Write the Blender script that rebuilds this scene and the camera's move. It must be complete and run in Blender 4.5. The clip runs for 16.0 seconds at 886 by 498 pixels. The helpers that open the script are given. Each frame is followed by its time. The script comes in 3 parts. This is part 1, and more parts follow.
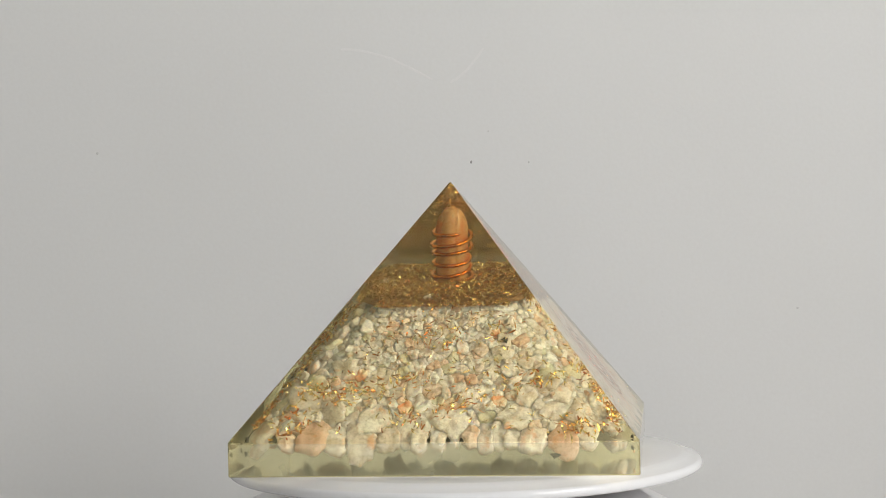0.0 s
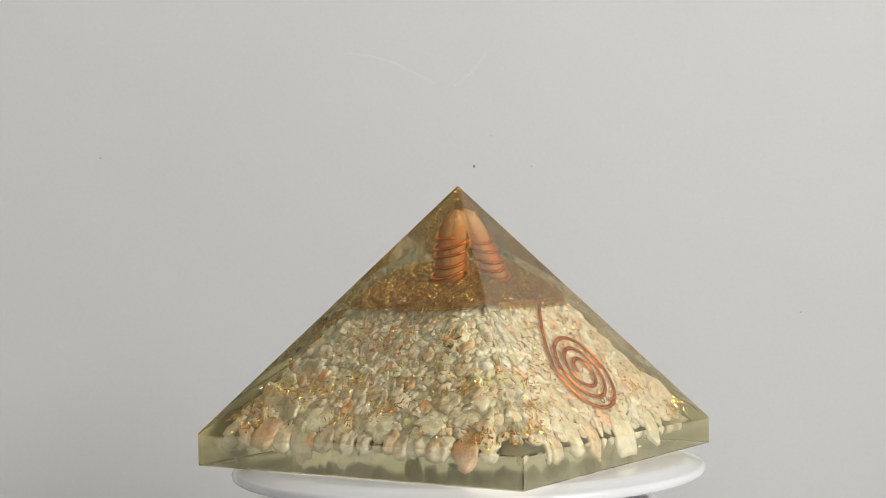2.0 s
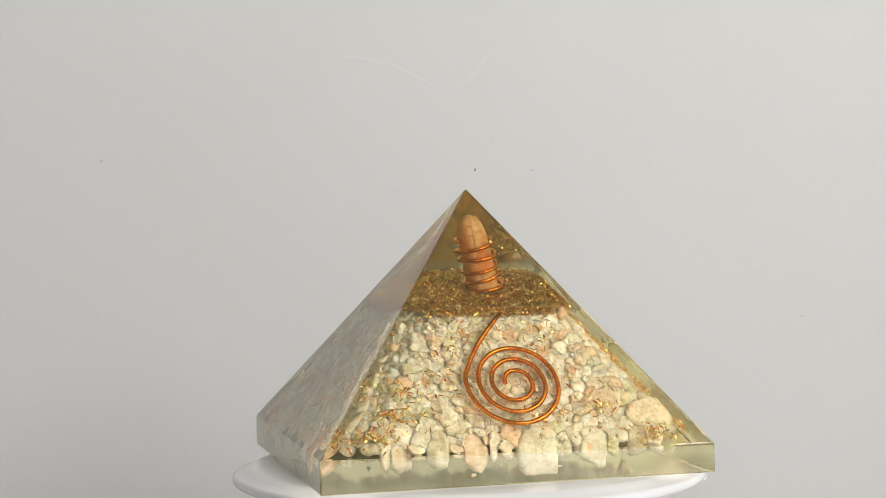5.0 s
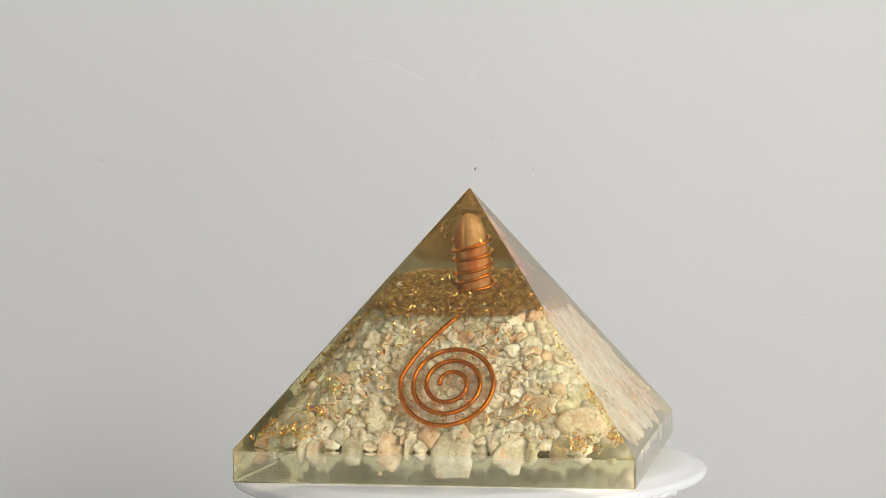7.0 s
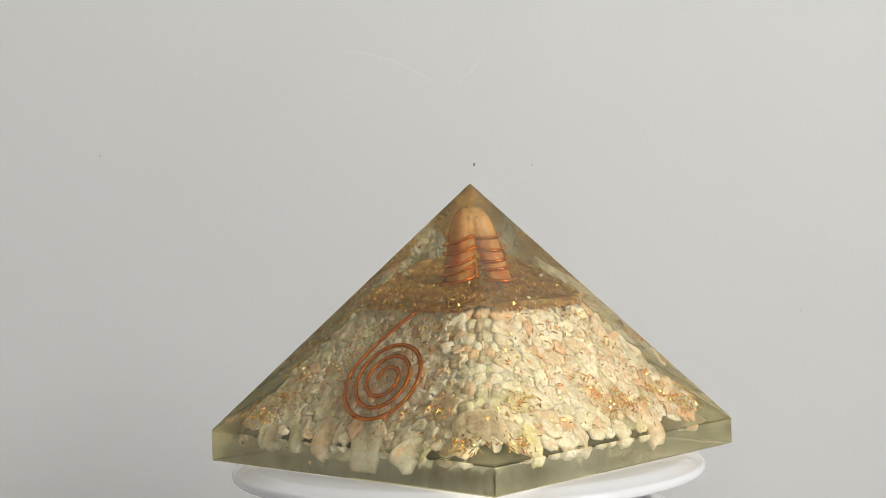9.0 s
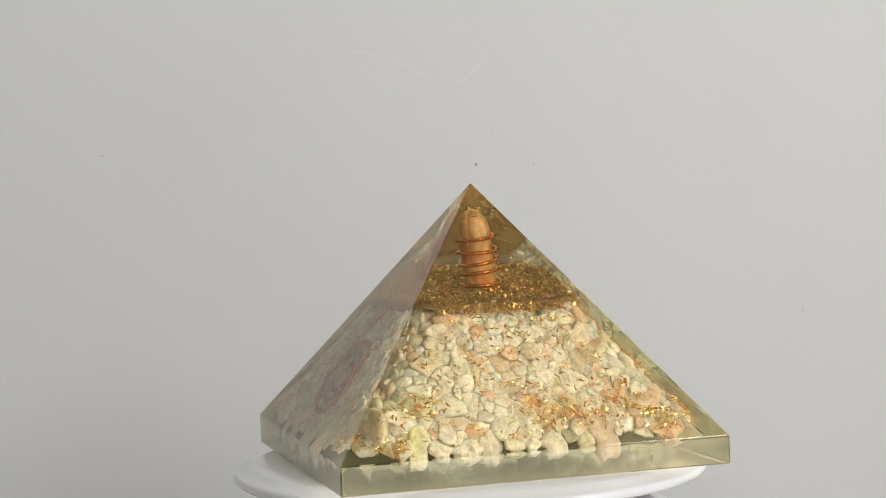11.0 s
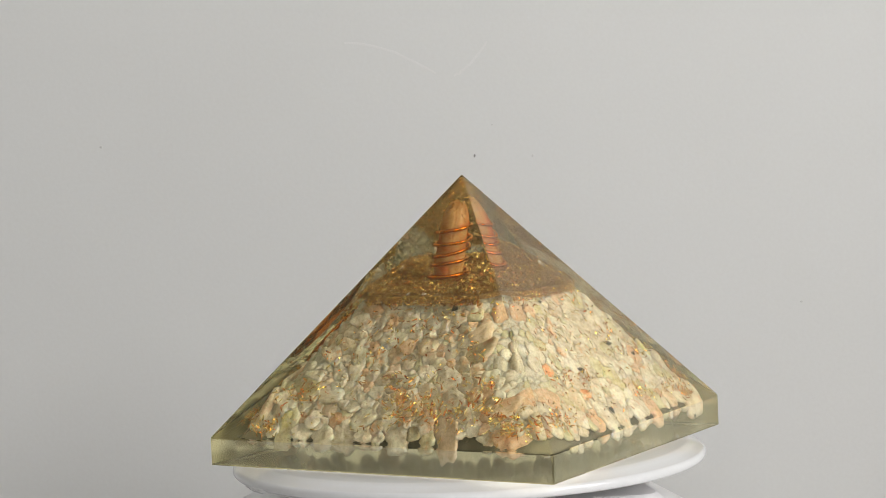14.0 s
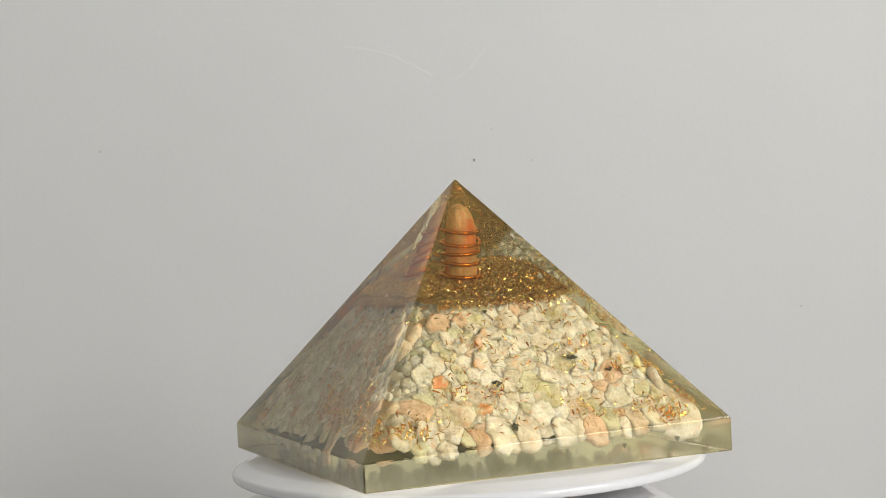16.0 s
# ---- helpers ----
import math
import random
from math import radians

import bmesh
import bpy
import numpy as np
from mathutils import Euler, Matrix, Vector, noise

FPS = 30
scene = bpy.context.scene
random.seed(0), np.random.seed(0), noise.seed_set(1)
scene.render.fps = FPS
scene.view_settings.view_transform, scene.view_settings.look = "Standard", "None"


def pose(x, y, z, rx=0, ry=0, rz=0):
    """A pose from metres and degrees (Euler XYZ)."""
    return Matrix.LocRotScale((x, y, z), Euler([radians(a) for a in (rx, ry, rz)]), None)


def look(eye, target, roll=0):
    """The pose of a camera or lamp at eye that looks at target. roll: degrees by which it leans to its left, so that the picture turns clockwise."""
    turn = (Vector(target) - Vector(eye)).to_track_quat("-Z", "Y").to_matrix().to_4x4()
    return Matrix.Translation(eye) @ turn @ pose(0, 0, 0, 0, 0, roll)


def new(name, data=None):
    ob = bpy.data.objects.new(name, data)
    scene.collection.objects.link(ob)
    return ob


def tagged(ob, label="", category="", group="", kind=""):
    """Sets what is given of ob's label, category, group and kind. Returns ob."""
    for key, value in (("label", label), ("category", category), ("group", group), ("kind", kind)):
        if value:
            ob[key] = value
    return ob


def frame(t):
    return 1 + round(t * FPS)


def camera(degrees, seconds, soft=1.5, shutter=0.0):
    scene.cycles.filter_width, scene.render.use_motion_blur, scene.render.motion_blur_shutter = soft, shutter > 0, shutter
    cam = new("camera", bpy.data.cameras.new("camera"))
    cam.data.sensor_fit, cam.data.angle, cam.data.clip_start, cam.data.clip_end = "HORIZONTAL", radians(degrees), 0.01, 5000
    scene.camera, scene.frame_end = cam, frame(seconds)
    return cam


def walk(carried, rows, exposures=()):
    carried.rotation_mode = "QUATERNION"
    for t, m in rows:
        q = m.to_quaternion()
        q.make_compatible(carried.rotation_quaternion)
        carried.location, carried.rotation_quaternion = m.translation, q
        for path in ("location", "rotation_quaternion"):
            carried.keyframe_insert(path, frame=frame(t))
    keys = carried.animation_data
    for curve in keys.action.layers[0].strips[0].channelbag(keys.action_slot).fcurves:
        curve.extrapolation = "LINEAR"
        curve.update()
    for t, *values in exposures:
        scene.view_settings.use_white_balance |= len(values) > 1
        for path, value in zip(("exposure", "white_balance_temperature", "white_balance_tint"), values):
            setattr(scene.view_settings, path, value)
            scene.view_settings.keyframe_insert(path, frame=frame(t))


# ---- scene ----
# ---- camera ----
cam = camera(30.81, 16.0, soft=0.8)
EYE = Vector((-0.00376, -0.32552, 0.04521))
LEAN = -1.878
# seconds, pitch and turn to the right in degrees
AIM = [(0, -0.754, 0.113), (0.5, -0.757, 0.076), (1, -0.759, 0.032), (1.5, -0.597, 0.031), (2, -0.6, 0.012),
       (2.5, -0.573, 0.014), (3, -0.661, 0.007), (5.5, -0.451, -0.032), (6, -0.579, -0.05), (6.5, -0.549, -0.015),
       (7, -0.513, -0.028), (7.5, -0.543, 0.032), (8, -0.602, -0.001), (8.5, -0.659, 0.01), (11, -0.664, -0.061),
       (11.5, -0.731, -0.069), (12, -0.772, -0.06), (12.5, -0.823, -0.028), (13, -0.878, -0.013), (13.5, -0.952, -0.008),
       (14, -0.976, -0.018), (14.5, -0.852, 0.006), (15, -0.739, 0.018), (15.5, -0.749, 0.023), (16, -0.822, 0.004)]


def aim(pitch, turn):
    p, y = radians(pitch), radians(turn)
    return look(EYE, EYE + Vector((math.sin(y) * math.cos(p), math.cos(y) * math.cos(p), math.sin(p))), LEAN)


walk(cam, [(t, aim(p, y)) for t, p, y in AIM],
     exposures=[(0, -0.02), (1.5, 0.02), (5.5, 0.14), (8.5, 0.1), (12.5, -0.02), (16, 0.0)])

# ---- world, side window daylight and an added fill behind the camera ----
world = bpy.data.worlds.new("sky")
scene.world = world
world.use_nodes = True
wn = world.node_tree
sky = wn.nodes.new("ShaderNodeTexSky")
sky.sky_type, sky.sun_disc, sky.sun_elevation, sky.sun_rotation = "NISHITA", False, radians(40), radians(-60)
wn.links.new(sky.outputs[0], wn.nodes["Background"].inputs[0])
wn.nodes["Background"].inputs[1].default_value = 0.1

ROOM = dict(x0=-0.75, x1=0.42, y0=-1.45, y1=0.12, z0=-0.815, z1=1.70)
WIN = dict(y0=-0.70, y1=-0.15, z0=0.11, z1=0.54)
# added opening behind the camera, there only for the frontal fill lamp
FILL_WIN = dict(x0=-0.42, x1=0.24, z0=0.12, z1=0.80)


def opening_light(wide, high, power, eye, target):
    lamp = bpy.data.lights.new("opening_area_light", "AREA")
    lamp.shape, lamp.size, lamp.size_y, lamp.energy, lamp.color = "RECTANGLE", wide, high, power, (1.0, 0.985, 0.95)
    new("opening_area_light", lamp).matrix_world = look(eye, target)


WZ, BZ = (WIN["z0"] + WIN["z1"]) / 2, (FILL_WIN["z0"] + FILL_WIN["z1"]) / 2
WY, BX = (WIN["y0"] + WIN["y1"]) / 2, (FILL_WIN["x0"] + FILL_WIN["x1"]) / 2
opening_light(0.51, 0.39, 5.0, (ROOM["x1"] + 0.02, WY, WZ), (ROOM["x1"] - 1, WY, WZ))
# added fill lamp that evens out the pyramid's left and right faces
opening_light(0.62, 0.64, 2.9, (BX, ROOM["y0"] - 0.02, BZ), (BX, ROOM["y0"] + 1, BZ))


# ---- materials ----
def nodes(name):
    m = bpy.data.materials.new(name)
    m.use_nodes = True
    t = m.node_tree
    return m, t, t.nodes["Principled BSDF"], t.nodes, t.links


def ramp(ns, stops, mode="LINEAR"):
    r = ns.new("ShaderNodeValToRGB")
    r.color_ramp.interpolation = mode
    e = r.color_ramp.elements
    while len(e) < len(stops):
        e.new(0.5)
    for k, (at, col) in zip(e, stops):
        k.position, k.color = at, (*col, 1)
    return r


def noise_tex(ns, ls, scale, detail=3.0, vec=None, rough=0.5):
    n = ns.new("ShaderNodeTexNoise")
    n.inputs["Scale"].default_value, n.inputs["Detail"].default_value, n.inputs["Roughness"].default_value = scale, detail, rough
    if vec:
        ls.new(vec, n.inputs["Vector"])
    return n


def bump(ns, ls, bsdf, height, strength, distance):
    b = ns.new("ShaderNodeBump")
    b.inputs["Strength"].default_value, b.inputs["Distance"].default_value = strength, distance
    ls.new(height, b.inputs["Height"])
    ls.new(b.outputs[0], bsdf.inputs["Normal"])
    return b


def two_scale(name, lo, hi, big, small, rough=0.5, relief=0.1, depth=0.001, spec=0.5, metal=0.0, edge=(0.3, 0.7)):
    """A surface with a large and a small variation of tone and fine relief."""
    m, t, b, ns, ls = nodes(name)
    co = ns.new("ShaderNodeTexCoord")
    n1 = noise_tex(ns, ls, big, 3, co.outputs["Object"])
    n2 = noise_tex(ns, ls, small, 4, co.outputs["Object"])
    mx = ns.new("ShaderNodeMath")
    mx.operation = "MULTIPLY_ADD"
    ls.new(n1.outputs[0], mx.inputs[0])
    mx.inputs[1].default_value = 0.6
    sc = ns.new("ShaderNodeMath")
    sc.operation = "MULTIPLY"
    sc.inputs[1].default_value = 0.4
    ls.new(n2.outputs[0], sc.inputs[0])
    ls.new(sc.outputs[0], mx.inputs[2])
    r = ramp(ns, [(edge[0], lo), (edge[1], hi)])
    ls.new(mx.outputs[0], r.inputs[0])
    ls.new(r.outputs[0], b.inputs["Base Color"])
    b.inputs["Roughness"].default_value, b.inputs["Metallic"].default_value = rough, metal
    b.inputs["Specular IOR Level"].default_value = spec
    bump(ns, ls, b, n2.outputs[0], relief, depth)
    return m


WALL = two_scale("painted_wall", (0.73, 0.725, 0.712), (0.765, 0.765, 0.757), 9, 900, 0.7, 0.06, 0.0004, 0.3)
# walls out of view, darker than the north wall to hold down bounce light
UNSEEN_WALL = two_scale("unseen_wall_dark_paint", (0.38, 0.37, 0.355), (0.44, 0.43, 0.415), 9, 500, 0.8, 0.06, 0.0004, 0.2)
CEIL = two_scale("ceiling_paint", (0.74, 0.74, 0.73), (0.78, 0.78, 0.77), 6, 400, 0.8, 0.05, 0.0004, 0.2)
# unseen floor, also kept dark so that little light bounces back
FLOOR = two_scale("dark_unseen_floor", (0.20, 0.13, 0.08), (0.33, 0.23, 0.15), 5, 80, 0.5, 0.1, 0.001)
TABLE = two_scale("table_laminate", (0.66, 0.64, 0.62), (0.72, 0.70, 0.68), 12, 300, 0.45, 0.04, 0.0003)
MARK = two_scale("wall_speck", (0.26, 0.25, 0.25), (0.36, 0.35, 0.34), 300, 3000, 0.8)
SCUFF = two_scale("wall_scuff", (0.765, 0.755, 0.745), (0.795, 0.79, 0.785), 200, 2000, 0.6)
FRAME = two_scale("window_paint", (0.76, 0.76, 0.75), (0.8, 0.8, 0.79), 8, 300, 0.35, 0.05, 0.0003)
PLASTIC = two_scale("white_plastic", (0.80, 0.80, 0.81), (0.84, 0.84, 0.85), 60, 1500, 0.07, 0.03, 0.0001)
HOUSING = two_scale("housing_plastic", (0.74, 0.72, 0.73), (0.79, 0.77, 0.78), 60, 1500, 0.3, 0.03, 0.0001)
GLUE = two_scale("clear_glue", (0.82, 0.82, 0.82), (0.9, 0.9, 0.9), 400, 3000, 0.12, 0.5, 0.0004)


def resin_material():
    m, t, b, ns, ls = nodes("cast_resin")
    co = ns.new("ShaderNodeTexCoord")
    n1 = noise_tex(ns, ls, 70, 3, co.outputs["Object"])
    r = ramp(ns, [(0.3, (0.885, 0.785, 0.35)), (0.7, (0.92, 0.825, 0.42))])
    ls.new(n1.outputs[0], r.inputs[0])
    ls.new(r.outputs[0], b.inputs["Base Color"])
    b.inputs["Transmission Weight"].default_value = 0.965
    b.inputs["IOR"].default_value = 1.5
    n2 = noise_tex(ns, ls, 160, 2, co.outputs["Object"])
    rr = ramp(ns, [(0.35, (0.0, 0.0, 0.0)), (0.75, (0.05, 0.05, 0.05))])
    ls.new(n2.outputs[0], rr.inputs[0])
    ls.new(rr.outputs[0], b.inputs["Roughness"])
    n3 = noise_tex(ns, ls, 45, 2, co.outputs["Object"])
    bump(ns, ls, b, n3.outputs[0], 0.25, 0.0004)
    return m


def stone_material(name, by_island, stops, stain=(0.74, 0.40, 0.25), stained=(0.57, 0.70), scale=420):
    """Milky, sugary crushed stone: a tone for each piece, cloudy tints, rusty stains and fine crystal grain."""
    m, t, b, ns, ls = nodes(name)
    if by_island:
        rnd = ns.new("ShaderNodeNewGeometry").outputs["Random Per Island"]
    else:
        rnd = ns.new("ShaderNodeObjectInfo").outputs["Random"]
    co = ns.new("ShaderNodeTexCoord")
    shift = ns.new("ShaderNodeVectorMath")
    shift.operation = "MULTIPLY_ADD"
    comb = ns.new("ShaderNodeCombineXYZ")
    for i in range(3):
        ls.new(rnd, comb.inputs[i])
    ls.new(comb.outputs[0], shift.inputs[0])
    shift.inputs[1].default_value = (0.37, 0.61, 0.83)
    ls.new(co.outputs["Object"], shift.inputs[2])
    base = ramp(ns, stops, "CONSTANT")
    ls.new(rnd, base.inputs[0])

    def mixed(kind, fac, one, two):
        x = ns.new("ShaderNodeMixRGB")
        x.blend_type = kind
        for val, slot in ((fac, 0), (one, 1), (two, 2)):
            if isinstance(val, (int, float)):
                x.inputs[slot].default_value = val
            elif isinstance(val, tuple):
                x.inputs[slot].default_value = (*val, 1)
            else:
                ls.new(val, x.inputs[slot])
        return x.outputs[0]

    def toned(size, detail, rough, lo, hi):
        n = noise_tex(ns, ls, size, detail, shift.outputs[0], rough)
        r = ramp(ns, [lo, hi])
        ls.new(n.outputs[0], r.inputs[0])
        return r.outputs[0]

    col = mixed("MULTIPLY", 1.0, base.outputs[0], toned(scale, 3, 0.55, (0.34, (0.80, 0.74, 0.66)), (0.58, (1.06, 1.06, 1.06))))
    col = mixed("MULTIPLY", 1.0, col, toned(scale * 4, 4, 0.7, (0.34, (0.87, 0.85, 0.80)), (0.56, (1.07, 1.07, 1.07))))
    col = mixed("MIX", toned(scale * 0.7, 4, 0.65, (stained[0], (0, 0, 0)), (stained[1], (0.75, 0.75, 0.75))), col, stain)
    col = mixed("MIX", toned(scale * 2.6, 2, 0.5, (0.70, (0, 0, 0)), (0.76, (0.8, 0.8, 0.8))), col, (0.40, 0.30, 0.17))
    ls.new(col, b.inputs["Base Color"])
    b.inputs["Roughness"].default_value, b.inputs["Specular IOR Level"].default_value = 0.35, 0.4
    # milky quartz lets light through
    b.inputs["Subsurface Weight"].default_value, b.inputs["Subsurface Scale"].default_value = 0.6, 0.0014
    b.inputs["Subsurface Radius"].default_value = (1.0, 0.8, 0.6)
    n3 = noise_tex(ns, ls, scale * 4, 5, shift.outputs[0], 0.7)
    bump(ns, ls, b, n3.outputs[0], 0.5, 0.0004)
    return m


MIXED = [(0.0, (0.68, 0.63, 0.64)), (0.22, (0.78, 0.75, 0.79)), (0.45, (0.70, 0.59, 0.56)), (0.53, (0.70, 0.67, 0.70)),
         (0.72, (0.62, 0.60, 0.52)), (0.80, (0.70, 0.52, 0.46)), (0.87, (0.80, 0.77, 0.82))]


def flake_material(name, stops, rough):
    m, t, b, ns, ls = nodes(name)
    g = ns.new("ShaderNodeNewGeometry")
    r = ramp(ns, stops)
    ls.new(g.outputs["Random Per Island"], r.inputs[0])
    ls.new(r.outputs[0], b.inputs["Base Color"])
    b.inputs["Metallic"].default_value, b.inputs["Roughness"].default_value = 0.9, rough
    return m


def wire_material():
    m, t, b, ns, ls = nodes("enamelled_copper_wire")
    co = ns.new("ShaderNodeTexCoord")
    n1 = noise_tex(ns, ls, 400, 3, co.outputs["Object"])
    r = ramp(ns, [(0.3, (0.64, 0.16, 0.010)), (0.7, (0.85, 0.29, 0.020))])
    ls.new(n1.outputs[0], r.inputs[0])
    ls.new(r.outputs[0], b.inputs["Base Color"])
    b.inputs["Metallic"].default_value, b.inputs["Roughness"].default_value = 1.0, 0.2
    b.inputs["Coat Weight"].default_value = 0.4
    return m


RESIN = resin_material()


def foot_material():
    """The sanded, slightly cloudy underside of the cast."""
    m, t, b, ns, ls = nodes("sanded_resin")
    co = ns.new("ShaderNodeTexCoord")
    n1 = noise_tex(ns, ls, 120, 4, co.outputs["Object"])
    r = ramp(ns, [(0.3, (0.90, 0.88, 0.76)), (0.7, (0.94, 0.92, 0.82))])
    ls.new(n1.outputs[0], r.inputs[0])
    ls.new(r.outputs[0], b.inputs["Base Color"])
    b.inputs["Transmission Weight"].default_value, b.inputs["IOR"].default_value, b.inputs["Roughness"].default_value = 0.68, 1.5, 0.08
    return m


FOOT = foot_material()


def side_material():
    """The ground, faintly cloudy upright sides of the cast's foot."""
    m, t, b, ns, ls = nodes("ground_resin")
    co = ns.new("ShaderNodeTexCoord")
    n1 = noise_tex(ns, ls, 90, 4, co.outputs["Object"], 0.6)
    r = ramp(ns, [(0.3, (0.91, 0.84, 0.48)), (0.7, (0.95, 0.90, 0.58))])
    ls.new(n1.outputs[0], r.inputs[0])
    ls.new(r.outputs[0], b.inputs["Base Color"])
    cloud = ramp(ns, [(0.35, (0.82, 0.82, 0.82)), (0.7, (0.70, 0.70, 0.70))])
    ls.new(n1.outputs[0], cloud.inputs[0])
    ls.new(cloud.outputs[0], b.inputs["Transmission Weight"])
    b.inputs["IOR"].default_value, b.inputs["Roughness"].default_value = 1.5, 0.03
    n3 = noise_tex(ns, ls, 60, 3, co.outputs["Object"])
    bump(ns, ls, b, n3.outputs[0], 0.3, 0.0004)
    return m


GROUND_SIDE = side_material()


def bubble_material():
    m, t, b, ns, ls = nodes("air_in_resin")
    b.inputs["Transmission Weight"].default_value, b.inputs["IOR"].default_value, b.inputs["Roughness"].default_value = 1.0, 0.67, 0.0
    b.inputs["Base Color"].default_value = (1, 1, 1, 1)
    return m


BUBBLE = bubble_material()
STONE = stone_material("stone_chip", False, MIXED)
STONES = stone_material("stone_chip_mass", True, MIXED)
PALE = stone_material("pale_stone", False, [(0.0, (0.72, 0.71, 0.75)), (0.5, (0.68, 0.66, 0.67))])
PEACH = stone_material("peach_stone", False, [(0.0, (0.69, 0.58, 0.54)), (0.5, (0.69, 0.62, 0.59))], (0.66, 0.38, 0.28), (0.50, 0.68))
ORANGE = stone_material("orange_stone", False, [(0.0, (0.82, 0.74, 0.67)), (0.5, (0.80, 0.68, 0.58))], (0.80, 0.24, 0.06), (0.40, 0.60))
LIME = stone_material("yellow_green_stone", False, [(0.0, (0.73, 0.71, 0.64)), (0.5, (0.71, 0.70, 0.61))], (0.61, 0.54, 0.17), (0.52, 0.72))
GREY = stone_material("grey_stone", False, [(0.0, (0.36, 0.34, 0.30)), (0.5, (0.46, 0.44, 0.38))], (0.12, 0.11, 0.10), (0.50, 0.62))
GOLD = flake_material("gold_flake", [(0.0, (0.42, 0.14, 0.06)), (0.35, (0.64, 0.34, 0.14)), (0.65, (0.95, 0.76, 0.38)), (1.0, (0.78, 0.68, 0.36))], 0.2)
BRIGHT = flake_material("bright_flake", [(0.0, (0.72, 0.24, 0.08)), (0.3, (0.95, 0.50, 0.18)), (0.55, (1.0, 0.80, 0.36)), (1.0, (1.0, 0.93, 0.62))], 0.2)
BED = two_scale("flake_bed", (0.14, 0.06, 0.025), (0.34, 0.20, 0.08), 500, 2600, 0.45, 0.9, 0.0005, 0.5, 0.15)
WIRE = wire_material()
QUARTZ = stone_material("peach_quartz", False, [(0.0, (0.70, 0.40, 0.19)), (0.5, (0.70, 0.40, 0.19))], (0.74, 0.16, 0.03), (0.48, 0.62), 190)
for slot, value in (("Transmission Weight", 0.35), ("Roughness", 0.22), ("Subsurface Scale", 0.002), ("Specular IOR Level", 0.4)):
    QUARTZ.node_tree.nodes["Principled BSDF"].inputs[slot].default_value = value
BLACK = two_scale("black_mineral", (0.015, 0.015, 0.017), (0.05, 0.05, 0.05), 1.1, 5.5, 0.4)


# ---- building helpers ----
def mesh_of(name, bm, material, smooth=False):
    me = bpy.data.meshes.new(name)
    bm.normal_update()
    bm.to_mesh(me)
    bm.free()
    me.materials.append(material)
    if smooth:
        for p in me.polygons:
            p.use_smooth = True
    return me


def part(name, bm, material, parent=None, label="", smooth=False):
    ob = new(name, mesh_of(name, bm, material, smooth))
    ob.parent = parent
    return tagged(ob, label) if label else ob


def box(bm, x0, x1, y0, y1, z0, z1):
    v = [bm.verts.new((x, y, z)) for z in (z0, z1) for x, y in ((x0, y0), (x1, y0), (x1, y1), (x0, y1))]
    for f in ((3, 2, 1, 0), (4, 5, 6, 7), (0, 1, 5, 4), (1, 2, 6, 5), (2, 3, 7, 6), (3, 0, 4, 7)):
        bm.faces.new([v[i] for i in f])
    return bm


def lathe(bm, profile, n=128):
    """A closed body turned round z from (radius, height) pairs, from the bottom's middle to the top's."""
    rings = []
    for r, z in profile:
        if r < 1e-7:
            rings.append([bm.verts.new((0, 0, z))])
        else:
            rings.append([bm.verts.new((r * math.cos(2 * math.pi * i / n), r * math.sin(2 * math.pi * i / n), z)) for i in range(n)])
    for a, b in zip(rings, rings[1:]):
        for i in range(n):
            j = (i + 1) % n
            if len(a) == 1:
                bm.faces.new((a[0], b[j], b[i]))
            elif len(b) == 1:
                bm.faces.new((a[i], a[j], b[0]))
            else:
                bm.faces.new((a[i], a[j], b[j], b[i]))
    return bm


def tube(bm, path, radius, n=10, up=Vector((0, 0, 1))):
    """A round wire along a list of points, with closed, slightly tapered ends."""
    rings = []
    for i, p in enumerate(path):
        d = (path[min(i + 1, len(path) - 1)] - path[max(i - 1, 0)]).normalized()
        s = d.cross(up).normalized()
        w = s.cross(d)
        r = radius * (0.7 if i in (0, len(path) - 1) else 1.0)
        rings.append([bm.verts.new(p + s * (r * math.cos(2 * math.pi * k / n)) + w * (r * math.sin(2 * math.pi * k / n))) for k in range(n)])
    for a, b in zip(rings, rings[1:]):
        for k in range(n):
            bm.faces.new((a[k], a[(k + 1) % n], b[(k + 1) % n], b[k]))
    bm.faces.new(rings[0][::-1])
    bm.faces.new(rings[-1])
    return bm


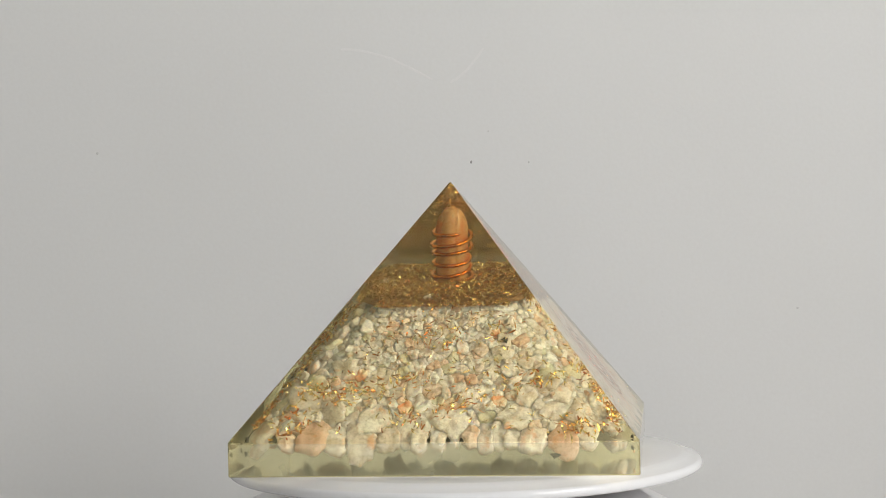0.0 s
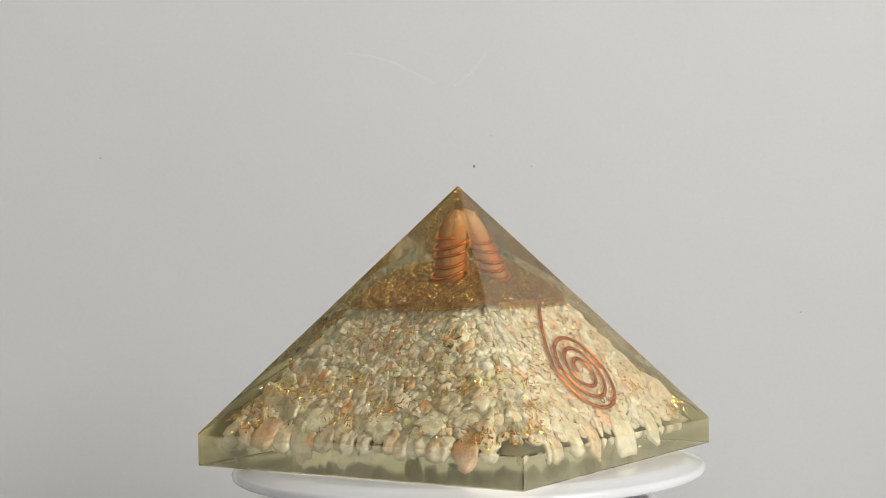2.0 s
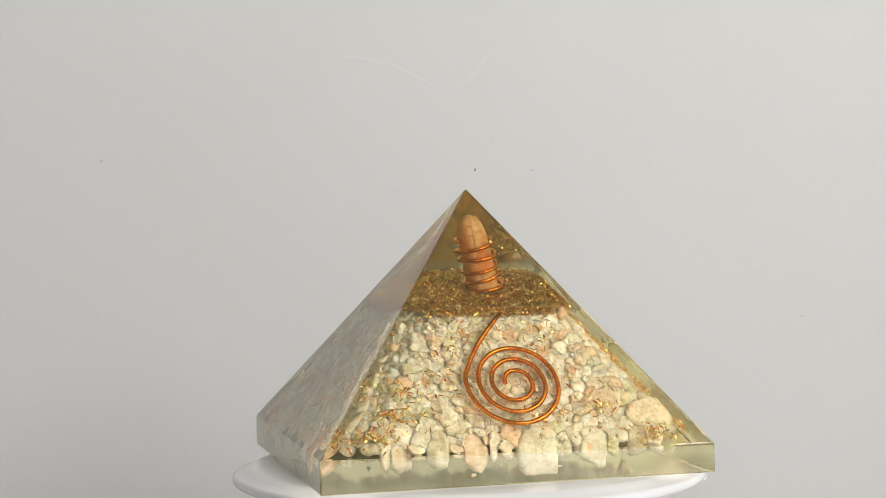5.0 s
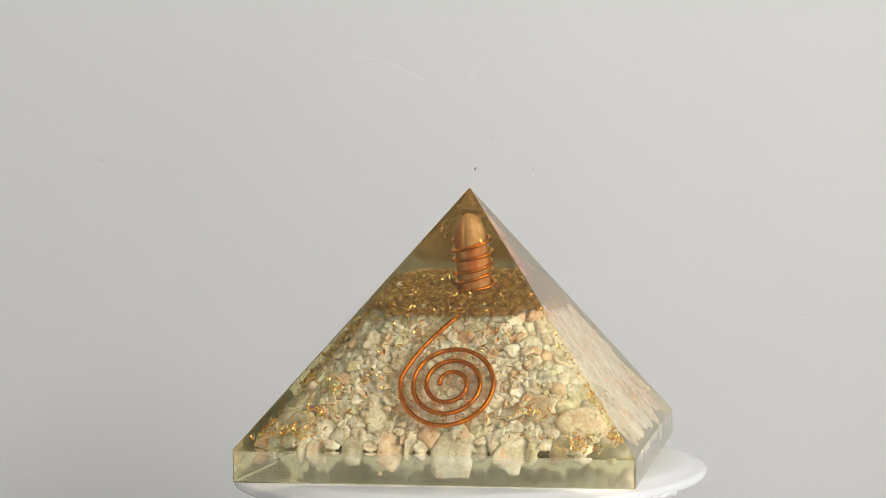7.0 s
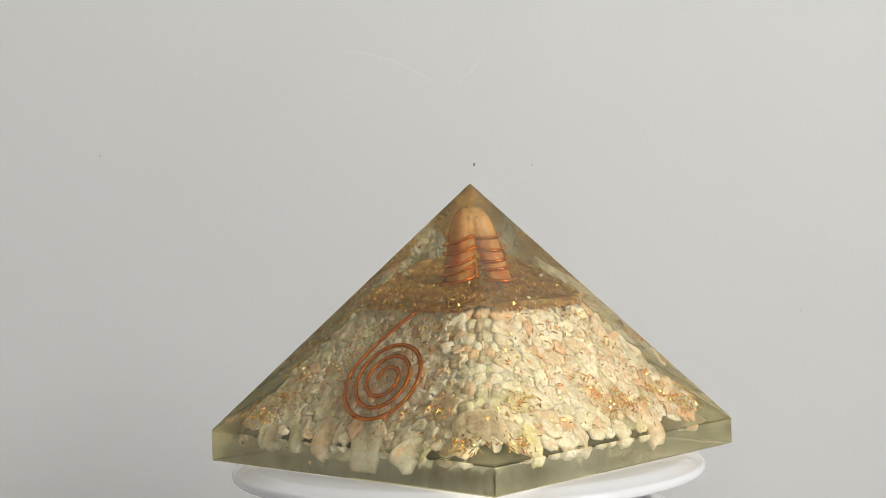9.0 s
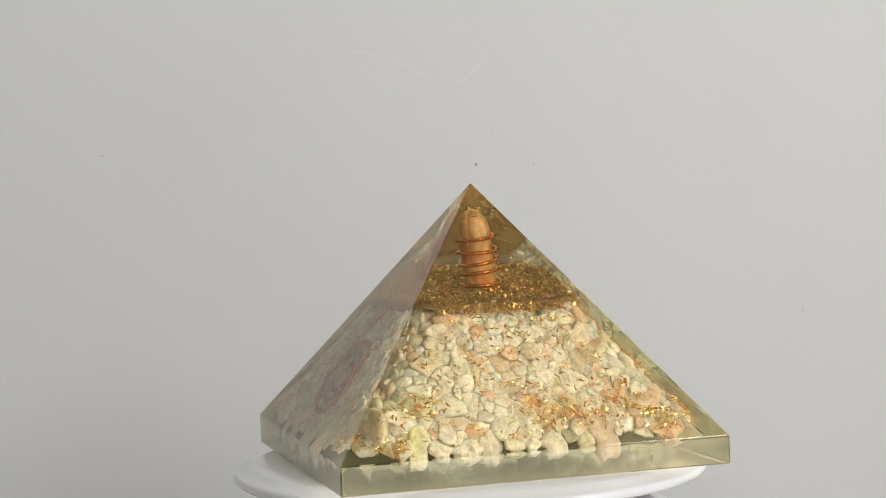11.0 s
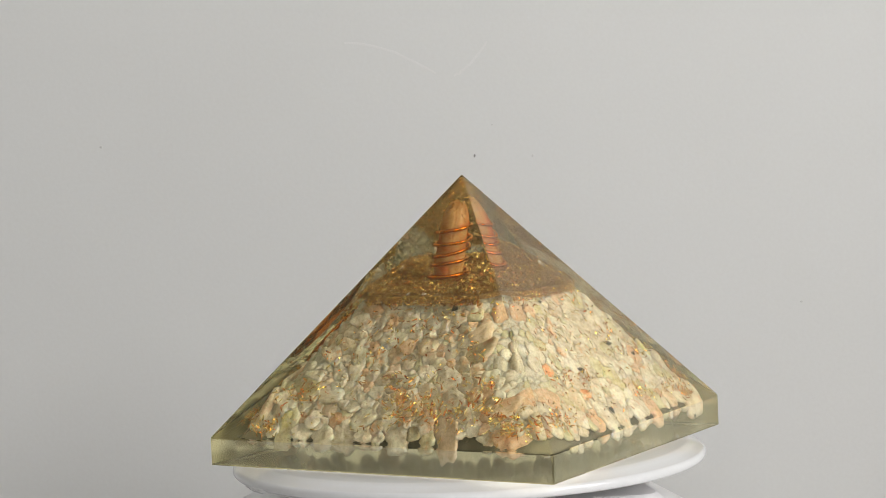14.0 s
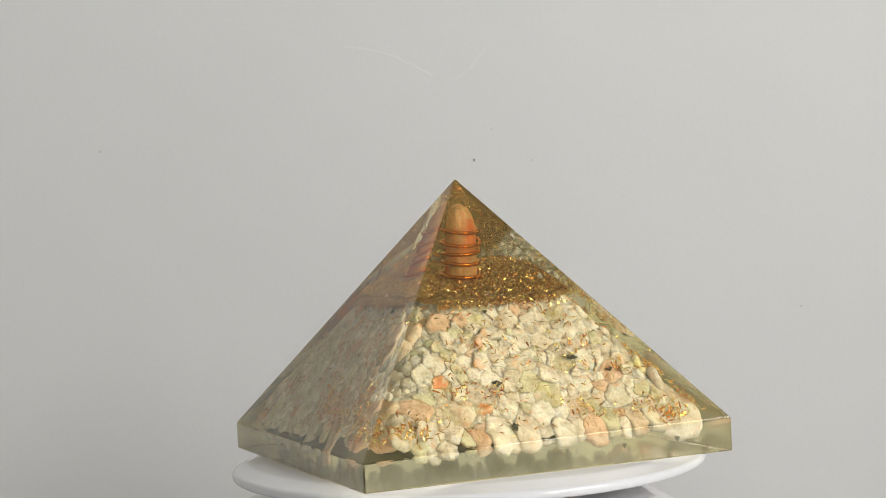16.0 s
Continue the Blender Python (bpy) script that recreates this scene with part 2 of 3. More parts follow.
# ---- room ----
def room():
    r, w, th = ROOM, WIN, 0.12
    bm = box(bmesh.new(), r["x0"] - th, r["x1"] + th, r["y1"], r["y1"] + th, r["z0"] - 0.004, r["z1"] + 0.004)
    wall = part("wall_north", bm, WALL)
    tagged(wall, "pale grey painted plaster wall with faint scuffs", "wall", kind="structure")
    bm = box(bmesh.new(), r["x0"] - th, r["x0"], r["y0"], r["y1"], r["z0"], r["z1"])
    tagged(part("wall_west", bm, UNSEEN_WALL), "unseen wall, darkened to cut bounce light", "wall", kind="structure")
    bm, b = bmesh.new(), FILL_WIN
    xa, xb, za, zb = r["x0"] - th, r["x1"] + th, r["z0"] - 0.004, r["z1"] + 0.004
    for q in ((xa, b["x0"], za, zb), (b["x1"], xb, za, zb), (b["x0"], b["x1"], za, b["z0"]), (b["x0"], b["x1"], b["z1"], zb)):
        box(bm, q[0], q[1], r["y0"] - th, r["y0"], q[2], q[3])
    tagged(part("wall_south", bm, UNSEEN_WALL), "unseen wall with an opening, darkened to cut bounce light", "wall", kind="structure")
    bm = bmesh.new()
    x0, x1 = r["x1"], r["x1"] + th
    box(bm, x0, x1, r["y0"], w["y0"], r["z0"], r["z1"])
    box(bm, x0, x1, w["y1"], r["y1"], r["z0"], r["z1"])
    box(bm, x0, x1, w["y0"], w["y1"], r["z0"], w["z0"])
    box(bm, x0, x1, w["y0"], w["y1"], w["z1"], r["z1"])
    tagged(part("wall_east", bm, UNSEEN_WALL), "unseen wall with an opening, darkened to cut bounce light", "wall", kind="structure")
    bm = box(bmesh.new(), r["x0"] - th, r["x1"] + th, r["y0"] - th, r["y1"] + th, r["z0"] - 0.1, r["z0"] - 0.004)
    tagged(part("floor", bm, FLOOR), "unseen brown floor, kept dark to cut bounce light", "floor", kind="structure")
    bm = box(bmesh.new(), r["x0"] - th, r["x1"] + th, r["y0"] - th, r["y1"] + th, r["z1"] + 0.004, r["z1"] + 0.1)
    tagged(part("ceiling", bm, CEIL), "plain white ceiling", "ceiling", kind="structure")
    # the second frame is an invented surround for the fill lamp
    for name, at, turn, half, tall in (("window_1", (x0 + 0.07, (w["y0"] + w["y1"]) / 2, w["z0"]), 0, (w["y1"] - w["y0"]) / 2, w["z1"] - w["z0"]),
                                       ("fill_window_2", ((b["x0"] + b["x1"]) / 2, r["y0"] - 0.07, b["z0"]), 90, (b["x1"] - b["x0"]) / 2, b["z1"] - b["z0"])):
        win = tagged(new(name), "unseen white window frame round an area lamp", "window", kind="structure")
        win.matrix_basis = pose(*at, 0, 0, turn)
        ly, lz, f = half - 0.002, tall, 0.03
        bm = bmesh.new()
        box(bm, -0.02, 0.02, -ly, -ly + f, 0.002, lz - 0.002)
        box(bm, -0.02, 0.02, ly - f, ly, 0.002, lz - 0.002)
        box(bm, -0.02, 0.02, -ly + f, ly - f, 0.002, f)
        box(bm, -0.02, 0.02, -ly + f, ly - f, lz - f, lz - 0.002)
        part("window_frame", bm, FRAME, win)
    # faint marks on the wall behind
    near = (r["y1"] - EYE.y) / (0.2 - EYE.y)

    def onto(x, z):
        return EYE.x + (x - EYE.x) * near, EYE.z + (z - EYE.z) * near

    for n, (x, z, sx, sz) in enumerate(((0.0074, 0.0664, 0.00033, 0.0005), (-0.1144, 0.0732, 0.0005, 0.0004), (0.0263, 0.0658, 0.0003, 0.0004),
                                        (0.0134, 0.0763, 0.0003, 0.0003), (0.1127, 0.0153, 0.0005, 0.0003))):
        bm = bmesh.new()
        bmesh.ops.create_icosphere(bm, subdivisions=1, radius=1.0, matrix=Matrix.Diagonal((sx, 0.00015, sz, 1)))
        ob = part("wall_speck", bm, MARK if n == 0 else FAINT, wall)
        x, z = onto(x, z)
        ob.location = (x, r["y1"] - 0.0001, z)
    for a, c, e in (((-0.034, 0.1046), (-0.020, 0.1040), (-0.0044, 0.0935)), ((0.0015, 0.0925), (0.008, 0.0960), (0.0125, 0.1035))):
        path = []
        for i in range(15):
            s = i / 14
            q = [(1 - s) ** 2 * a[k] + 2 * s * (1 - s) * c[k] + s * s * e[k] for k in (0, 1)]
            q = onto(*q)
            path.append(Vector((q[0], r["y1"] - 0.00002, q[1] + 0.0004 * noise.noise((i * 0.7, a[0] * 99, 0)))))
        bm = tube(bmesh.new(), path, 0.00035, 6, Vector((0, 1, 0)))
        for v in bm.verts:
            v.co.y = r["y1"] - 0.00003 + (v.co.y - r["y1"]) * 0.03
        part("wall_scuff", bm, SCUFF, wall)
    return wall


FAINT = two_scale("faint_speck", (0.62, 0.61, 0.60), (0.68, 0.67, 0.66), 300, 3000, 0.8)
TABLE_Z = -0.065


def table():
    t = tagged(new("table"), "plain pale laminate table under the turntable", "table")
    t.location = (0, -0.15, ROOM["z0"])
    h = TABLE_Z - ROOM["z0"]
    bm = box(bmesh.new(), -0.60, 0.36, -0.30, 0.265, h - 0.025, h)
    bmesh.ops.bevel(bm, geom=bm.edges[:], offset=0.003, segments=2, affect="EDGES")
    part("tabletop", bm, TABLE, t)
    for x in (-0.55, 0.31):
        for y in (-0.25, 0.22):
            bm = box(bmesh.new(), x - 0.02, x + 0.02, y - 0.02, y + 0.02, -0.004, h - 0.025)
            part("leg", bm, FRAME, t)
    return t


# ---- turntable ----
TILT_X, TILT_Y = math.degrees(-0.01341), math.degrees(0.00586)


def turntable():
    t = tagged(new("turntable"), "white plastic display turntable standing on a table", "turntable")
    t.location = (0, 0, TABLE_Z)
    bm = bmesh.new()
    rings = []
    for half, z in ((0.060, 0.0), (0.062, 0.002), (0.062, 0.040), (0.0325, 0.0575), (0.0315, 0.0583)):
        ring = []
        for i in range(4):
            for k in range(5):
                a = math.pi / 2 * i + math.pi / 8 * k - math.pi / 4
                cx, cy = (half - 0.004) * math.sqrt(2) * math.cos(math.pi / 2 * i), (half - 0.004) * math.sqrt(2) * math.sin(math.pi / 2 * i)
                ring.append(bm.verts.new((cx + 0.004 * math.cos(a), cy + 0.004 * math.sin(a), z)))
        rings.append(ring)
    for a, b in zip(rings, rings[1:]):
        for i in range(20):
            bm.faces.new((a[i], a[(i + 1) % 20], b[(i + 1) % 20], b[i]))
    bm.faces.new(rings[0][::-1])
    bm.faces.new(rings[-1])
    body = part("housing", bm, HOUSING, t, "pale plastic housing with sloping sides")
    body.rotation_euler = (0, 0, radians(45 + 7))
    bm = lathe(bmesh.new(), [(0, 0.0583), (0.006, 0.0583), (0.006, 0.0622), (0, 0.0622)], 32)
    part("spindle", bm, HOUSING, t)
    # the turning platter, with a rounded rim; its own zero is the axis at the pyramid's foot
    R = 0.0476
    prof = [(0, -0.0026), (0.030, -0.0028), (0.0400, -0.0030), (0.0452, -0.0034)]
    for i in range(13):
        a = -math.pi / 2 + math.pi * i / 12
        prof.append((R - 0.0010 + 0.0010 * math.cos(a), -0.0024 + 0.0010 * math.sin(a)))
    prof += [(0.0450, -0.00075), (0.0440, -0.00038), (0.0432, -0.00022), (0.036, -0.00012), (0, -0.00012)]
    platter = part("platter", lathe(bmesh.new(), prof, 160), PLASTIC, t, "glossy white round platter with a rounded rim", True)
    bm = bmesh.new()
    bmesh.ops.create_icosphere(bm, subdivisions=3, radius=1.0)
    for v in bm.verts:
        v.co *= 1 + 0.35 * noise.noise(v.co * 2.3) + 0.15 * noise.noise(v.co * 6)
        v.co = Vector((v.co.x * 0.0010, v.co.y * 0.0048, v.co.z * 0.0009))
    drip = part("glue_drip", bm, GLUE, platter, "dried clear glue on the rim", True)
    a = radians(62)
    drip.matrix_basis = Matrix.Rotation(a, 4, "Z") @ pose(R - 0.0010, 0, -0.0031)
    return t, platter


# ---- pyramid ----
SIDE, SLAB, TALL = 0.075, 0.00583, 0.04867
TIP = Vector((-0.0001, 0.0007, SLAB + TALL + 0.0002))
CORNER = [(-1, -1, 0.00055), (1, -1, 0.00036), (1, 1, -0.00038), (-1, 1, -0.00053)]


def face_frame(k):
    """Middle of the foot of the k-th sloping face, its way along, up the slope and outward."""
    a, b = CORNER[k], CORNER[(k + 1) % 4]
    p = Vector((a[0] * SIDE / 2, a[1] * SIDE / 2, SLAB + a[2]))
    q = Vector((b[0] * SIDE / 2, b[1] * SIDE / 2, SLAB + b[2]))
    along = (q - p).normalized()
    foot = (p + q) / 2
    up = (TIP - foot)
    up = (up - along * up.dot(along)).normalized()
    return foot, along, up, along.cross(up).normalized()


FACES = [face_frame(k) for k in range(4)]
SLOPE = (TIP - FACES[0][0]).length


def in_face(k, u, v, depth):
    foot, along, up, out = FACES[k]
    return foot + along * u + up * (v + 0.5 * depth) - out * depth


def resin_body(parent):
    bm = bmesh.new()
    low = [bm.verts.new((x * SIDE / 2, y * SIDE / 2, 0.0)) for x, y, _ in CORNER]
    high = [bm.verts.new((x * SIDE / 2, y * SIDE / 2, SLAB + z)) for x, y, z in CORNER]
    cut = 0.995
    top = [bm.verts.new(v.co.lerp(TIP, cut)) for v in high]
    bm.faces.new(low[::-1]).material_index = 1
    bm.faces.new(top)
    for i in range(4):
        j = (i + 1) % 4
        bm.faces.new((low[i], low[j], high[j], high[i])).material_index = 2
        bm.faces.new((high[i], high[j], top[j], top[i]))
    bmesh.ops.bevel(bm, geom=bm.edges[:], offset=0.00028, segments=2, profile=0.6, affect="EDGES")
    ob = part("resin_body", bm, RESIN, parent, "clear yellow-tinted cast resin with sharp edges")
    ob.data.materials.append(FOOT)
    ob.data.materials.append(GROUND_SIDE)
    ob.visible_shadow = False
    return ob


def chip_mesh(seed, fine=2):
    """A worn, many-sided chip of crushed stone about 1 in radius."""
    rnd = random.Random(seed)
    bm = bmesh.new()
    bmesh.ops.create_icosphere(bm, subdivisions=fine, radius=1.0)
    sides = [(Vector((rnd.gauss(0, 1), rnd.gauss(0, 1), rnd.gauss(0, 1))).normalized(), rnd.uniform(0.72, 1.05)) for _ in range(11)]
    sides.append((Vector((0, 0, 1)), 0.72))
    for v in bm.verts:
        d = v.co.normalized()
        total = 1.15 ** -9
        for n, far in sides:
            c = d.dot(n)
            if c > 0.05:
                total += (far / c) ** -9
        v.co = d * (total ** (-1 / 9)) * (1 + 0.07 * noise.noise(d * 3.1 + Vector((seed * 3.7, 0, 0))))
    return bm


def cells(seeds):
    """Outlines of chips that press against their neighbours: seeds of place and half extents give each its reach in 24 directions."""
    n, out = 24, []
    for i, (u, v, a, b) in enumerate(seeds):
        near = []
        for j, (x, y, c, d) in enumerate(seeds):
            w = Vector((x - u, y - v))
            if j != i and 1e-6 < w.length < 1.6 * (max(a, b) + max(c, d)):
                e = w.normalized()
                ri = 1 / math.sqrt((e.x / a) ** 2 + (e.y / b) ** 2)
                rj = 1 / math.sqrt((e.x / c) ** 2 + (e.y / d) ** 2)
                near.append((e, w.length * ri / (ri + rj)))
        reach = []
        for q in range(n):
            t = 2 * math.pi * q / n
            way = Vector((math.cos(t), math.sin(t)))
            free = 1.4 / math.sqrt((way.x / a) ** 2 + (way.y / b) ** 2)
            total = free ** -26
            for e, far in near:
                c = way.dot(e)
                if c > 0.08:
                    total += (far / c) ** -26
            r = total ** (-1 / 26)
            r *= 1.0 + 0.22 * noise.noise((way.x * 1.6 + i * 5.1, way.y * 1.6, u * 900)) + 0.22 * noise.noise((way.x * 4.0 + i * 3.1, way.y * 4.0, v * 900))
            reach.append(max(r * 1.12, 0.0002))
        out.append(reach)
    return out


def cell_chip(reach, rnd):
    """A chip with the given outline, its broad bumpy side outward (z), as vertices and faces."""
    n = len(reach)
    mean = sum(reach) / n
    thick = min(0.55 * mean, 0.0012)
    tx, ty, s = rnd.gauss(0, 0.2), rnd.gauss(0, 0.2), rnd.uniform(0, 99)
    vs, fs = [], []
    for f, h in ((0.28, 1.0), (0.56, 1.0), (0.80, 0.93), (0.95, 0.70), (1.0, 0.15), (0.88, -0.75)):
        for q in range(n):
            t = 2 * math.pi * q / n
            x, y = reach[q] * f * math.cos(t), reach[q] * f * math.sin(t)
            z = h * thick + tx * x + ty * y
            if h > 0.2:
                z += 0.00050 * noise.noise((x * 700 + s, y * 700, s)) + 0.00030 * noise.noise((x * 2300 + s, y * 2300, s))
            vs.append((x, y, z))
    top = len(vs)
    vs.append((0, 0, thick + 0.0003 * noise.noise((s, 0, s))))
    vs.append((0, 0, -thick))
    for q in range(n):
        p = (q + 1) % n
        fs.append((top, q, p))
        for r in range(5):
            a, b = r * n, (r + 1) * n
            fs.append((a + q, b + q, b + p, a + p))
        fs.append((5 * n + q, top + 1, 5 * n + p))
    return vs, fs, thick


# how big chips are along the height of each face: at the foot, half way, at the top
CHIP_R = [(0.0027, 0.0014, 0.0011), (0.0021, 0.0014, 0.0014), (0.0024, 0.0021, 0.0016), (0.0024, 0.0020, 0.0014)]
LAYER_LOW, LAYER_TOP = 0.0297, 0.0309
STONE_TOP = 0.0320   # along the slope
EDGE = 0.0090
SINK = 0.0032   # clear resin in front of the chips
BEND = 0.0042   # how far the heap's corners are rounded


def half_at(v):
    return SIDE / 2 * (1 - v / SLOPE)


def scatter(k, rnd, placed, tries, scale, low=0.0051, gap=0.8):
    """Throw seeds of chips onto face k so that they pack without overlapping much."""
    out = []
    for _ in range(tries):
        v = rnd.uniform(0.0004, STONE_TOP)
        w = v / STONE_TOP
        a, b, c = CHIP_R[k]
        r = (a + (b - a) * w * 2 if w < 0.5 else b + (c - b) * (w * 2 - 1)) * scale * rnd.uniform(0.72, 1.4)
        h = half_at(v) - EDGE
        if h <= 0:
            continue
        u = rnd.uniform(-h, h)
        z = in_face(k, u, v, SINK + r * 0.62).z
        if z - 0.7 * r < low + 0.0019 * noise.noise((u * 260, k * 7.3, scale)) or z + 0.9 * r > LAYER_LOW + 0.0005:
            continue
        if any((u - x) ** 2 + (v - y) ** 2 < (gap * (r + s)) ** 2 for x, y, s in placed):
            continue
        placed.append((u, v, r))
        out.append((u, v, r))
    return out


def chip_matrix(k, u, v, r, depth, rnd, flat=0.75):
    foot, along, up, outw = FACES[k]
    basis = Matrix((along, up, outw)).transposed().to_4x4()
    spin = Euler((rnd.uniform(-0.16, 0.16), rnd.uniform(-0.16, 0.16), rnd.uniform(0, 6.28))).to_matrix().to_4x4()
    size = Matrix.Diagonal((r * rnd.uniform(0.95, 1.35), r * rnd.uniform(0.85, 1.1), r * flat * rnd.uniform(0.8, 1.15), 1))
    return Matrix.Translation(in_face(k, u, v, depth)) @ basis @ spin @ size


# chips that stand out: face, along, up the slope, half width, half height, colour
MARKED = [
    (0, -0.0105, 0.0046, 0.0040, 0.0032, "pale"), (0, 0.0035, 0.0040, 0.0050, 0.0034, "pale"), (0, 0.0150, 0.0046, 0.0052, 0.0030, "pale"),
    (0, -0.0190, 0.0055, 0.0030, 0.0030, "pale"), (0, -0.0125, 0.0105, 0.0020, 0.0034, "pale"), (0, -0.0175, 0.0150, 0.0030, 0.0032, "pale"),
    (0, -0.0055, 0.0066, 0.0020, 0.0018, "orange"), (0, 0.0030, 0.0068, 0.0022, 0.0016, "orange"), (0, -0.0145, 0.0140, 0.0013, 0.0015, "orange"),
    (0, 0.0120, 0.0078, 0.0015, 0.0018, "orange"), (0, 0.0105, 0.0235, 0.0011, 0.0010, "orange"), (0, -0.0225, 0.0110, 0.0018, 0.0018, "lime"),
    (0, 0.0125, 0.0218, 0.00055, 0.0009, "black"),
    (1, 0.0040, 0.0012, 0.0036, 0.0036, "pale"), (1, 0.0150, 0.0016, 0.0028, 0.0036, "pale"), (1, -0.0250, 0.0018, 0.0011, 0.0030, "pale"),
    (1, -0.0148, 0.0018, 0.0020, 0.0028, "pale"), (1, -0.0085, 0.0015, 0.0020, 0.0030, "peach"), (1, 0.0190, 0.0090, 0.0030, 0.0040, "peach"),
    (1, 0.0258, 0.0055, 0.0042, 0.0028, "peach"), (1, 0.0080, 0.0260, 0.0020, 0.0014, "peach"), (1, -0.0110, 0.0060, 0.0036, 0.0036, "pale"),
    (2, -0.0215, 0.0030, 0.0028, 0.0030, "lime"), (2, -0.0145, 0.0095, 0.0034, 0.0034, "pale"), (2, 0.0015, 0.0095, 0.0018, 0.0022, "orange"),
    (2, 0.0225, 0.0068, 0.0040, 0.0034, "peach"), (2, 0.0040, 0.0205, 0.0028, 0.0026, "peach"), (2, -0.0105, 0.0175, 0.0020, 0.0030, "pale"),
    (2, 0.0118, 0.0268, 0.0014, 0.0013, "lime"), (2, 0.0075, 0.0290, 0.0006, 0.0009, "black"), (2, 0.0065, 0.0022, 0.0018, 0.0014, "grey"),
    (2, 0.0150, 0.0185, 0.0034, 0.0020, "peach"), (2, -0.0050, 0.0045, 0.0034, 0.0024, "pale"),
    (3, 0.0105, 0.0165, 0.0013, 0.0008, "black"), (3, 0.0175, 0.0130, 0.0008, 0.0006, "black"), (3, 0.0135, 0.0148, 0.0034, 0.0024, "pale"),
    (3, 0.0170, 0.0195, 0.0008, 0.0016, "lime"), (3, -0.0065, 0.0124, 0.0008, 0.0010, "black"), (3, -0.0060, 0.0030, 0.0006, 0.0011, "black"),
    (3, 0.0035, 0.0085, 0.0034, 0.0030, "lime"), (3, -0.0170, 0.0130, 0.0026, 0.0018, "orange"), (3, -0.0110, 0.0070, 0.0022, 0.0014, "orange"),
    (3, -0.0160, 0.0060, 0.0050, 0.0024, "peach"), (3, -0.0060, 0.0065, 0.0028, 0.0030, "pale"), (3, -0.0035, 0.0285, 0.0005, 0.0005, "black"),
    (3, -0.0060, 0.0265, 0.0018, 0.0012, "lime"), (3, 0.0110, 0.0100, 0.0032, 0.0026, "pale"), (3, 0.0170, 0.0065, 0.0036, 0.0030, "pale"),
]
# core tone stands in for light scattered in the gaps between chips
GAP_FILL = two_scale("gap_fill_core", (0.46, 0.39, 0.29), (0.70, 0.64, 0.55), 700, 2600, 0.6, 0.9, 0.0005, 0.2)
# stone colour raised to make up for the missing light under the heap
UNDERSIDE = two_scale("lightened_underside_stone", (0.80, 0.74, 0.62), (0.88, 0.84, 0.74), 500, 2400, 0.5, 0.4, 0.0003, 0.2)
COLOURS = {"pale": PALE, "peach": PEACH, "orange": ORANGE, "lime": LIME, "black": BLACK, "grey": GREY}


def gap_fill_core(parent):
    """Solid core of fine crushed stone, added so the gaps between chips look lit."""
    bm = bmesh.new()
    n, rings = 60, []
    levels = [0.0080, 0.0074] + [0.0074 + (LAYER_LOW - 0.0074) * q / 30 for q in range(1, 31)] + [LAYER_LOW]
    for q, z in enumerate(levels):
        f = 0.02 if q in (0, len(levels) - 1) else 1.0
        ring = []
        for i in range(4 * n):
            x, y = round_square(i / (4 * n), half_level(z, 0.0056) * f, 0.0050 * f)
            lump = 1 + 0.02 * noise.noise((x * 700, y * 700, z * 700))
            ring.append(bm.verts.new((x * lump, y * lump, z)))
        rings.append(ring)
    for a, b in zip(rings, rings[1:]):
        for i in range(4 * n):
            bm.faces.new((a[i], a[(i + 1) % (4 * n)], b[(i + 1) % (4 * n)], b[i]))
    bm.faces.new(rings[0][::-1])
    bm.faces.new(rings[-1])
    part("gap_fill_core", bm, GAP_FILL, parent, "cream stone core added to lighten the gaps between chips", True)


